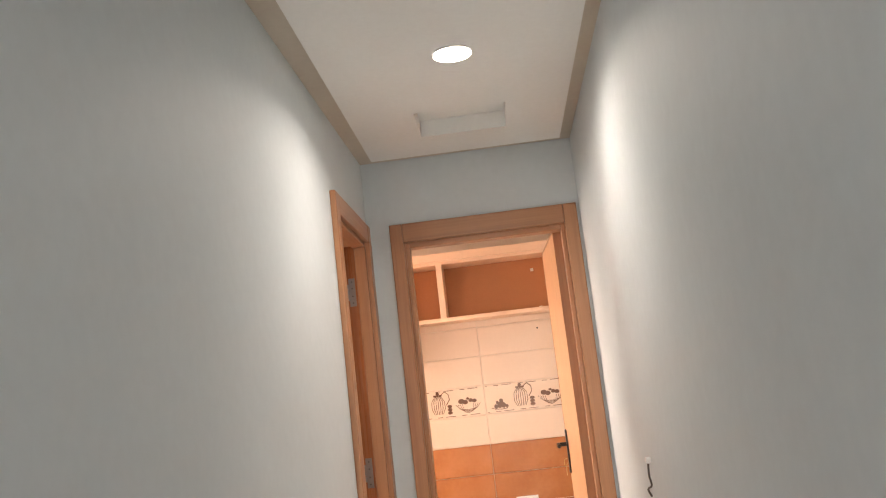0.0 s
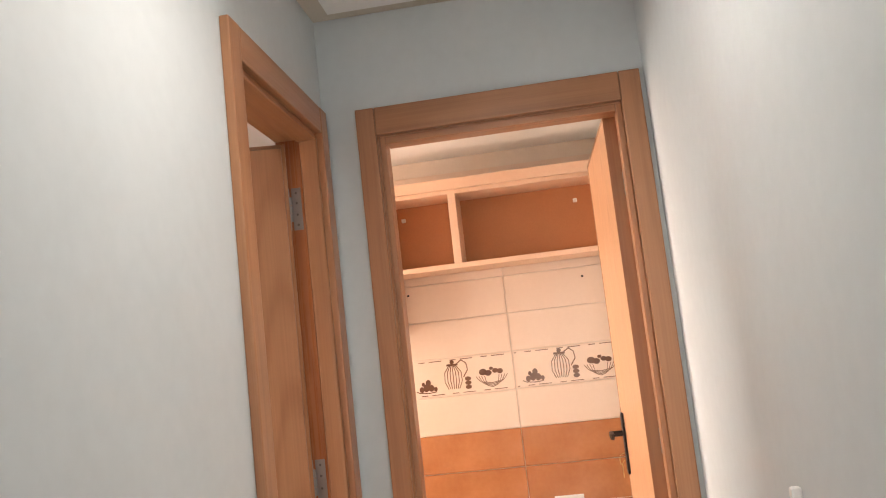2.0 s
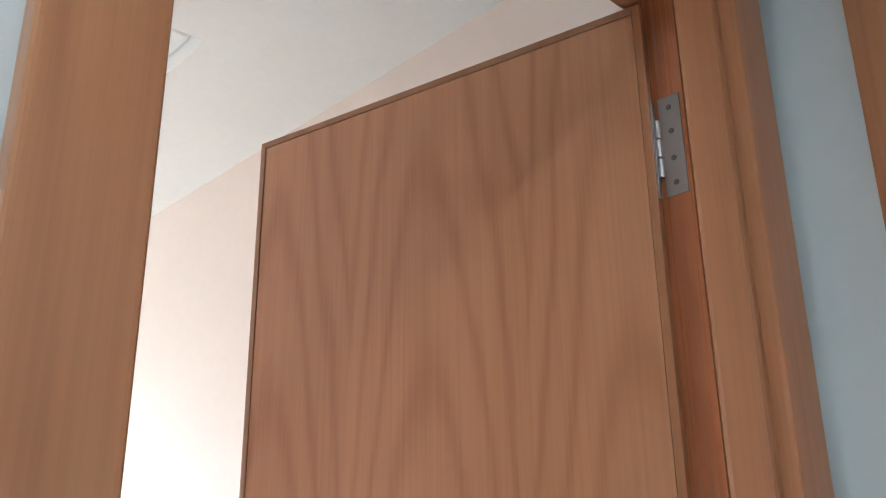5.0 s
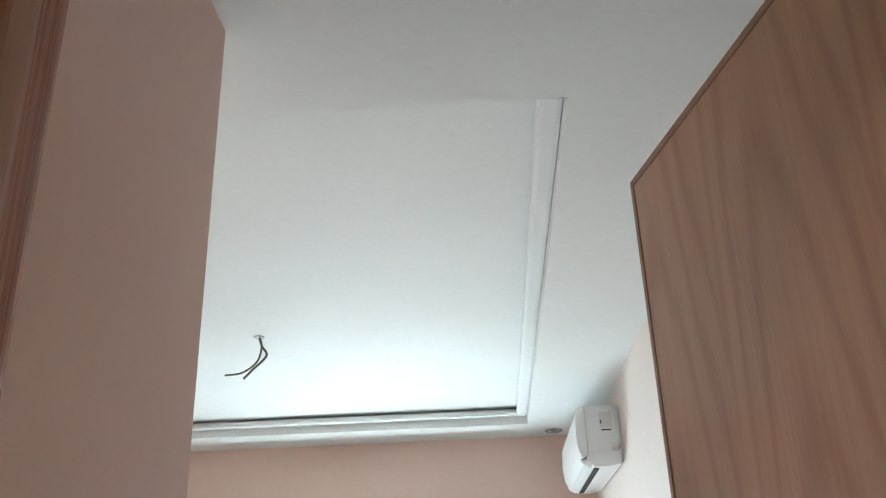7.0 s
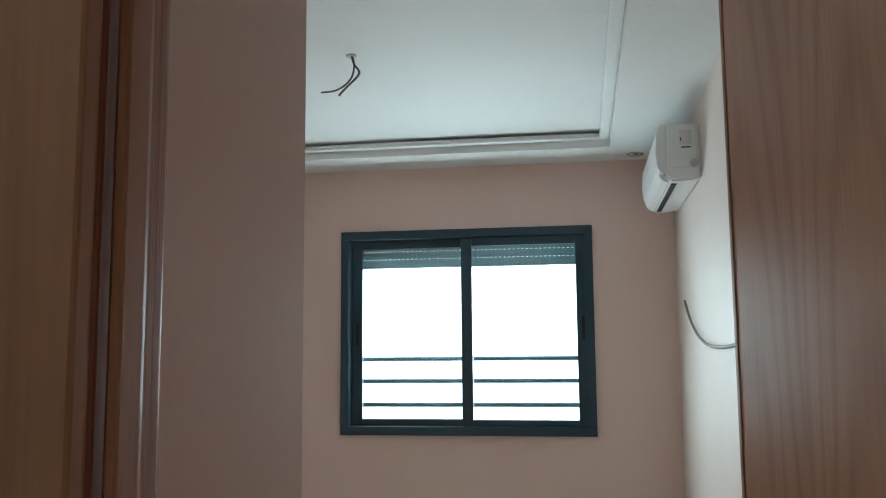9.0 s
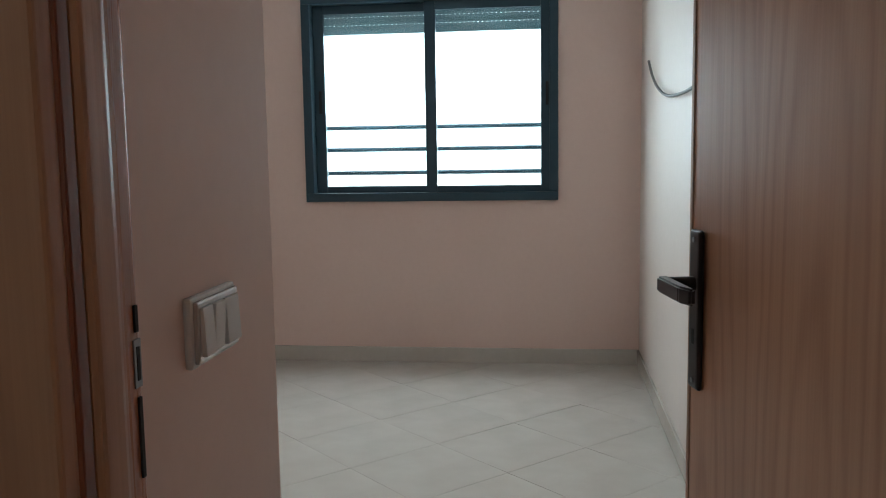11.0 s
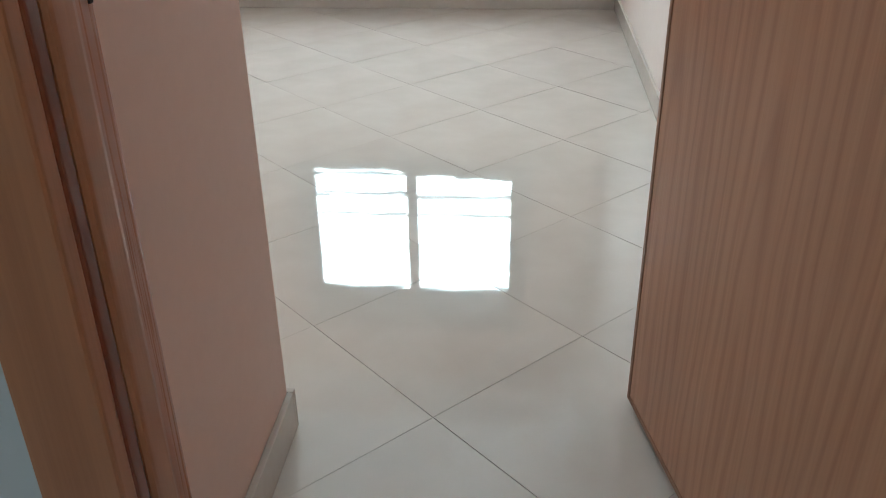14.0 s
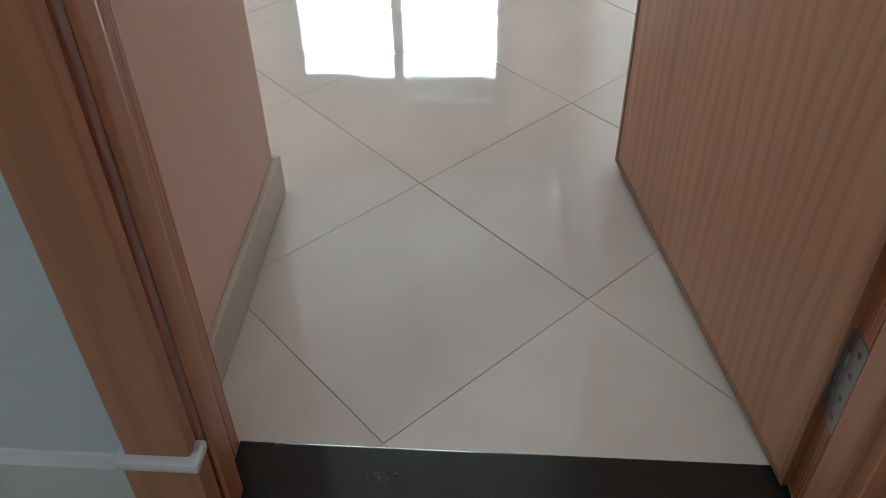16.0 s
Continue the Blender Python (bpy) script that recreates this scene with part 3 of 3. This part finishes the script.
shell = extruded([(-0.086, 1.975), (-0.086, 2.196), (-0.222, 2.198), (-0.222, 1.990), (-0.205, 1.968), (-0.150, 1.965)], -3.755, -2.945, "x")
bmesh.ops.bevel(shell, geom=shell.edges[:], offset=0.006, segments=3, affect="EDGES")
body = part("body", local(shell, ac), PLASTIC, ac)
front = extruded([(-0.2225, 2.002), (-0.2225, 2.197), (-0.243, 2.192), (-0.254, 2.160), (-0.258, 2.085), (-0.252, 2.025), (-0.240, 2.003)], -3.757, -2.943, "x")
bmesh.ops.bevel(front, geom=front.edges[:], offset=0.004, segments=2, affect="EDGES")
part("front_panel", local(front, ac), PLASTIC, ac, "curved white front panel")
part("louvre", local(extruded([(-0.2235, 1.999), (-0.246, 1.999), (-0.236, 1.980), (-0.212, 1.966)], -3.72, -2.98, "x"), ac), PLASTIC, ac)
part("air_slot", local(block((-3.70, -0.196, 1.9625), (-3.00, -0.176, 1.9672)), ac), DARK, ac, "black air outlet slot")
part("end_cover", local(block((-2.9445, -0.205, 2.02), (-2.9415, -0.105, 2.182), 0.001), ac), PLASTIC, body)
part("end_badge", local(rod((-2.9405, -0.112, 2.035), 0.016, 0.004, "x", 24), ac), SILVER, body)
part("end_sticker", local(block((-2.9416, -0.165, 2.11), (-2.9408, -0.118, 2.17)), ac), SWITCH_PLASTIC, body)
part("writing_bar", local(block((-2.9409, -0.160, 2.098), (-2.9404, -0.122, 2.103)), ac), DARK, body)
part("writing_bar", local(block((-2.9408, -0.162, 2.125), (-2.9403, -0.158, 2.140)), ac), DARK, body)

ac.location.y += 0.078

# light switch on the short wall
sw = thing("light_switch", -0.426, -0.918, 0.931, "double off-white light switch with a silver frame on the salmon wall", "light switch")
part("back_plate", local(block((-0.506, -0.918, 0.889), (-0.346, -0.908, 0.973), 0.004), sw), SWITCH_PLASTIC, sw)
part("surround", local(block((-0.500, -0.909, 0.894), (-0.352, -0.9025, 0.968), 0.0035), sw), SILVER, sw, "satin silver surround")
for x0, x1, tip in ((-0.491, -0.441, 0), (-0.434, -0.398, 1), (-0.396, -0.361, 0)):
    key = block((x0, -0.904, 0.902), (x1, -0.8975, 0.960), 0.002)
    for v in key.verts:
        if v.co.y > -0.900:
            v.co.y += (v.co.z - 0.931) * (0.06 if tip else -0.05)
    part("rocker", local(key, sw), SWITCH_PLASTIC, sw)

sw.location, sw.scale = (-0.416, -0.871, 0.932), (0.83, 1, 0.95)

# cable hanging from a socket on the far salmon wall
sock = thing("wall_socket", -2.15, RY, 1.325, "white socket box with open terminals on the salmon wall", "socket")
part("box", local(block((-2.20, RY - 0.012, 1.285), (-2.09, RY, 1.365), 0.003), sock), PLASTIC, sock)
for x in (-2.185, -2.155, -2.125):
    part("terminal", local(block((x, RY - 0.0145, 1.298), (x + 0.012, RY - 0.011, 1.352), 0.001), sock), STEEL, sock)
tagged(part("loose_cable", cable([(-2.20, RY - 0.012, 1.322), (-2.5, RY - 0.02, 1.312), (-2.85, RY - 0.022, 1.325), (-3.15, RY - 0.02, 1.372), (-3.4, RY - 0.016, 1.445), (-3.58, RY - 0.012, 1.525)], 0.006), WIRE),
       "grey-brown loose electric cable sagging on the wall", "cable")

# bare lamp wires in the middle of the tray
wires = thing("ceiling_wires", -2.39, -1.278, ZT, "bare lamp wires hanging from the white tray ceiling", "wire")
part("hole_rim", rod((0, 0, -0.002), 0.018, 0.006, "z", 20), SWITCH_PLASTIC, wires)
part("wire", cable([(0, 0, 0), (-0.012, 0.008, -0.03), (0.004, 0.03, -0.07), (0.01, -0.015, -0.12), (0.0, -0.045, -0.145)], 0.0042), WIRE, wires)
part("wire", cable([(0.004, 0.002, 0), (0.012, 0.014, -0.04), (0.008, 0.0, -0.09), (0.004, -0.05, -0.125), (0.0, -0.11, -0.13)], 0.0034), WIRE, wires)


def spot(name, x, y, z, label):
    s = thing(name, x, y, z, label, "ceiling spotlight", "recessed ceiling spotlights")
    ring = bmesh.new()
    outer = [(0.043, 0.0), (0.043, -0.004), (0.038, -0.007), (0.031, -0.004), (0.029, 0.0)]
    rings = []
    for r, h in outer:
        rings.append([ring.verts.new((r * math.cos(q), r * math.sin(q), h)) for q in (2 * math.pi * k / 28 for k in range(28))])
    for a, b in zip(rings, rings[1:]):
        for k in range(28):
            ring.faces.new((a[k], a[(k + 1) % 28], b[(k + 1) % 28], b[k]))
    part("ring", ring, SILVER, s, "satin silver ring")
    part("lamp", rod((0, 0, -0.0012), 0.029, 0.002, "z", 24), SWITCH_PLASTIC, s)
    part("reflector", rod((0, 0, -0.0025), 0.016, 0.001, "z", 20), DARK, s)
    return s


spot("ceiling_spotlight", -3.86, -0.20, ZB, "unlit silver spotlight in the bedroom ceiling border")
spot("ceiling_spotlight", 0.165, 1.42, 2.44, "unlit silver spotlight in the kitchen ceiling")

# ---- corridor things ----
down = thing("downlight", 0.546, -1.295, 2.466, "round white LED downlight, lit, in the corridor ceiling", "downlight")
part("rim", rod((0, 0, -0.003), 0.074, 0.006, "z", 40, None, 0.070), PLASTIC, down)
part("diffuser", rod((0, 0, -0.0045), 0.064, 0.005, "z", 40), LED, down, "glowing white diffuser")
stub = thing("cable_outlet", XR, -1.12, 1.03, "white cable outlet with a loose dark wire on the corridor wall", "cable outlet")
part("cap", local(block((XR - 0.018, -1.134, 1.038), (XR, -1.112, 1.058), 0.005), stub), PLASTIC, stub)
part("wire", local(cable([(XR - 0.01, -1.122, 1.036), (XR - 0.012, -1.118, 1.0), (XR - 0.006, -1.104, 0.965), (XR - 0.016, -1.082, 0.95), (XR - 0.006, -1.07, 0.925)], 0.0035), stub), WIRE, stub)

# ---- kitchen ----
cab = thing("wall_cabinet", 0.40, 1.95, 1.80, "open pale laminate wall cabinet with brown hardboard backs", "cabinet")
CY0, CY1 = 1.70, 1.944


def cpart(name, a, b, m, parent, bevel=0.0015, label=""):
    return part(name, local(block(a, b, bevel), parent), m, parent, label)


cpart("bottom_board", (-0.170, CY0, 1.802), (XR - 0.004, CY1, 1.828), PEACH, cab)
cpart("top_board", (-0.170, CY0 + 0.006, 2.190), (XR - 0.004, CY1, 2.212), PEACH, cab)
cpart("top_rail", (-0.178, CY0 - 0.012, 2.212), (XR - 0.004, CY0 + 0.02, 2.268), PEACH, cab)
cpart("side_board", (-0.170, CY0, 1.828), (-0.128, CY1, 2.190), PEACH, cab)
cpart("side_board", (XR - 0.030, CY0, 1.828), (XR - 0.004, CY1, 2.190), PEACH, cab)
cpart("divider", (0.188, CY0, 1.828), (0.228, CY1 - 0.006, 2.190), PEACH, cab)
cpart("back_panel", (-0.128, CY1 - 0.006, 1.828), (0.188, CY1, 2.190), MDF, cab, 0, "brown hardboard back")
cpart("back_panel", (0.228, CY1 - 0.006, 1.828), (XR - 0.030, CY1, 2.190), MDF, cab, 0, "brown hardboard back")
for x, z in ((0.83, 2.10), (0.86, 1.832), (-0.05, 1.832), (-0.10, 2.11)):
    cpart("bracket", (x, CY1 - 0.024, z), (x + 0.022, CY1 - 0.006, z + 0.02), PLASTIC, cab, 0.003, "small white plastic bracket")

cab2 = thing("tall_wall_cabinet", -0.5, 1.95, 1.50, "open pale laminate wall cabinet hanging lower than its neighbour", "cabinet")
for name, a, b in (("side_board", (-0.212, CY0 - 0.012, 1.500), (-0.1785, CY1, 2.200)), ("side_board", (-0.80, CY0, 1.500), (-0.776, CY1, 2.200)),
                   ("top_board", (-0.776, CY0, 2.176), (-0.212, CY1, 2.200)), ("bottom_board", (-0.776, CY0, 1.500), (-0.212, CY1, 1.526)),
                   ("shelf", (-0.776, CY0 + 0.01, 1.840), (-0.212, CY1, 1.862))):
    cpart(name, a, b, PEACH, cab2)
cpart("back_panel", (-0.776, CY1 - 0.006, 1.526), (-0.212, CY1, 1.840), MDF, cab2, 0, "brown hardboard back")
cpart("back_panel", (-0.776, CY1 - 0.006, 1.862), (-0.212, CY1, 2.176), MDF, cab2, 0, "brown hardboard back")

ksock = thing("kitchen_socket", 0.615, 1.95, 0.55, "white double socket on the brown kitchen tiles", "socket")
plate = cpart("plate", (0.540, 1.938, 0.512), (0.690, 1.9495, 0.594), PLASTIC, ksock, 0.004)
for x in (0.578, 0.652):
    part("outlet", local(rod((x, 1.9385, 0.553), 0.022, 0.004, "y", 24), ksock), SILVER, plate)
    for dx in (-0.008, 0.008):
        part("pin_hole", local(rod((x + dx, 1.9362, 0.553), 0.003, 0.002, "y", 10), ksock), DARK, plate)

# ---- outside ----
structure("ground", block((-300, -300, -6.3), (300, 300, -6.0)), GROUND, "street asphalt far below the window", "ground")


structure("backdrop", block((-90, -160, -6.0), (-88, 160, 70)), HAZE, "bright hazy sky above the town", "backdrop")

# ---- pieces: kitchen wall tiles and bedroom floor tiles ----
kwall = bpy.data.objects["wall_kitchen_back"]
TW, TH, JX, JZ = 0.57, 0.2, 0.41, 0.957


def motif(bm, x, z):
    """Fruit, a ribbed jar with a handle and a bowl, one to two palms wide."""
    def dot(cx, cz, r, sx=1.0, sz=1.0):
        rod((cx, 0, cz), r, 0.0012, "y", 14, bm)
        for v in bm.verts[-28:]:
            v.co.x, v.co.z = cx + (v.co.x - cx) * sx, cz + (v.co.z - cz) * sz

    def stroke(points, w):
        for (ax, az), (bx, bz) in zip(points, points[1:]):
            d = Vector((bx - ax, 0, bz - az))
            n = Vector((-d.z, 0, d.x)).normalized() * w / 2
            vs = [bm.verts.new(Vector((px, -0.0006, pz)) + s * n) for px, pz, s in ((ax, az, 1), (ax, az, -1), (bx, bz, -1), (bx, bz, 1))]
            bm.faces.new(vs)

    for cx, cz, r in ((-0.075, 0.028, 0.017), (-0.048, 0.026, 0.016), (-0.10, 0.022, 0.013), (-0.062, 0.05, 0.014), (-0.025, 0.020, 0.010), (-0.09, 0.045, 0.009)):
        dot(x + cx, z + cz, r)
    stroke([(x - 0.13, z + 0.016), (x - 0.11, z + 0.008), (x - 0.06, z + 0.004), (x - 0.02, z + 0.008)], 0.004)
    for k in range(7):
        a = -0.044 + k * 0.0147
        top = x + 0.075 + a * 0.35
        stroke([(top, z + 0.118), (x + 0.075 + a, z + 0.085), (x + 0.075 + a * 1.05, z + 0.045), (x + 0.075 + a * 0.65, z + 0.012)], 0.0042)
    stroke([(x + 0.045, z + 0.118), (x + 0.105, z + 0.118)], 0.009)
    dot(x + 0.075, z + 0.130, 0.010, 1.2, 0.9)
    stroke([(x + 0.10, z + 0.122), (x + 0.125, z + 0.136), (x + 0.15, z + 0.12), (x + 0.155, z + 0.09), (x + 0.13, z + 0.06)], 0.005)
    for k in range(3):
        dot(x + 0.152, z + 0.015 + 0.018 * k, 0.017, 1.0, 0.55)
    for cx, cz, r in ((0.235, 0.072, 0.018), (0.262, 0.066, 0.016), (0.300, 0.074, 0.013), (0.325, 0.070, 0.014), (0.28, 0.085, 0.009)):
        dot(x + cx, z + cz, r, 1.2, 0.8)
    for k in range(4):
        s = 1 - 0.18 * k
        stroke([(x + 0.28 - 0.085 * s, z + 0.055), (x + 0.28 - 0.06 * s, z + 0.030 - 0.006 * k), (x + 0.28, z + 0.022 - 0.006 * k), (x + 0.28 + 0.06 * s, z + 0.030 - 0.006 * k), (x + 0.28 + 0.085 * s, z + 0.055)], 0.0032)


def kitchen_tile():
    return mesh_of("tile", block((0.0016, 0, 0.0016), (TW - 0.0016, 0.008, TH - 0.0016), 0.0012, None, 1), WHITE_TILE)


shared_white = kitchen_tile()
shared_brown = shared_white.copy()
shared_brown.materials.clear()
shared_brown.materials.append(BROWN_TILE)
for row in range(-4, 8):
    z = JZ + row * TH
    if row >= 7:
        break
    for col in (-3, -2, -1, 0):
        x = JX + col * TW
        tile = new("tile", shared_brown if row < 0 else shared_white)
        tile.location, tile.parent = (x, 1.950, z), kwall
        if row == 1:
            art = bmesh.new()
            motif(art, 0.17, 0.024)
            for v in art.verts:
                v.co.z = 0.020 + (v.co.z - 0.024) * 1.2
            for k in range(10):
                length = 0.012 + 0.022 * ((k * 7) % 3)
                for zz in (0.012, 0.188):
                    block((0.01 + k * 0.056, -0.0006, zz - 0.002), (0.01 + k * 0.056 + length, 0.0, zz + 0.002), 0, art)
            p = part("print", art, PRINT_DARK, tile, "brown print of fruit, a jar and a bowl")
            p.location = (0, -0.0004, 0)
        for nx, nz in ((-0.111, 1.712), (0.827, 1.706)):
            if x < nx < x + TW and z < nz < z + TH:
                part("drill_hole", rod((nx - x, -0.0006, nz - z), 0.006, 0.002, "y", 14), DARK, tile, "drilled hole")
# the right-hand strip of tiles, cut at the wall
cut_white = mesh_of("tile", block((0.0016, 0, 0.0016), (XR - JX - TW - 0.002, 0.008, TH - 0.0016), 0.0012, None, 1), WHITE_TILE)
cut_brown = cut_white.copy()
cut_brown.materials.clear()
cut_brown.materials.append(BROWN_TILE)
for row in range(-4, 7):
    tile = new("tile", cut_brown if row < 0 else cut_white)
    tile.location, tile.parent = (JX + TW, 1.950, JZ + row * TH), kwall

floor = structure("floor_bedroom", block((-4.0, -3.2, -0.1), (-0.133, RY, -0.0014)), GROUT, "polished cream porcelain floor tiles laid diagonally", "floor")
S, GX, GY = 0.4, -0.707, -0.621
D = S / math.sqrt(2)
whole = None


def floor_tile(cx, cy):
    bm = bmesh.new()
    h = D - 0.0011
    ring = [(h, 0), (0, h), (-h, 0), (0, -h)]
    top = [bm.verts.new((x, y, 0)) for x, y in ring]
    low = [bm.verts.new((x, y, -0.009)) for x, y in ring]
    bm.faces.new(top)
    bm.faces.new(low[::-1])
    for k in range(4):
        bm.faces.new((top[k - 1], low[k - 1], low[k], top[k]))
    cut = False
    for co, no in (((-4.0 + 0.012 - cx, 0, 0), (-1, 0, 0)), ((-0.1335 - cx, 0, 0), (1, 0, 0)), ((0, -3.188 - cy, 0), (0, -1, 0)), ((0, RY - 0.012 - cy, 0), (0, 1, 0))):
        side = [(v.co - Vector(co)).dot(Vector(no)) for v in bm.verts]
        if side and max(side) > 0:
            cut = True
            bmesh.ops.bisect_plane(bm, geom=bm.verts[:] + bm.edges[:] + bm.faces[:], plane_co=co, plane_no=no, clear_outer=True)
    bmesh.ops.recalc_face_normals(bm, faces=bm.faces)
    return bm, cut


for i in range(-14, 15):
    for j in range(-14, 15):
        cx, cy = GX + (i + j + 1) * D, GY + (i - j) * D
        if not (-4.0 - D < cx < -0.133 + D and -3.2 - D < cy < RY + D) or (cy < -0.87 - D and cx > -0.66 + D):
            continue
        bm, cut = floor_tile(cx, cy)
        if len(bm.faces) < 4:
            bm.free()
            continue
        if cut:
            ob = new("tile", mesh_of("tile", bm, PORCELAIN))
        else:
            if whole is None:
                whole = mesh_of("tile", bm, PORCELAIN)
            else:
                bm.free()
            ob = new("tile", whole)
        ob.location, ob.parent = (cx, cy, 0.0), floor
        # a hair of unevenness from laying by hand
        ob.rotation_euler = (random.uniform(-0.002, 0.002), random.uniform(-0.002, 0.002), 0)
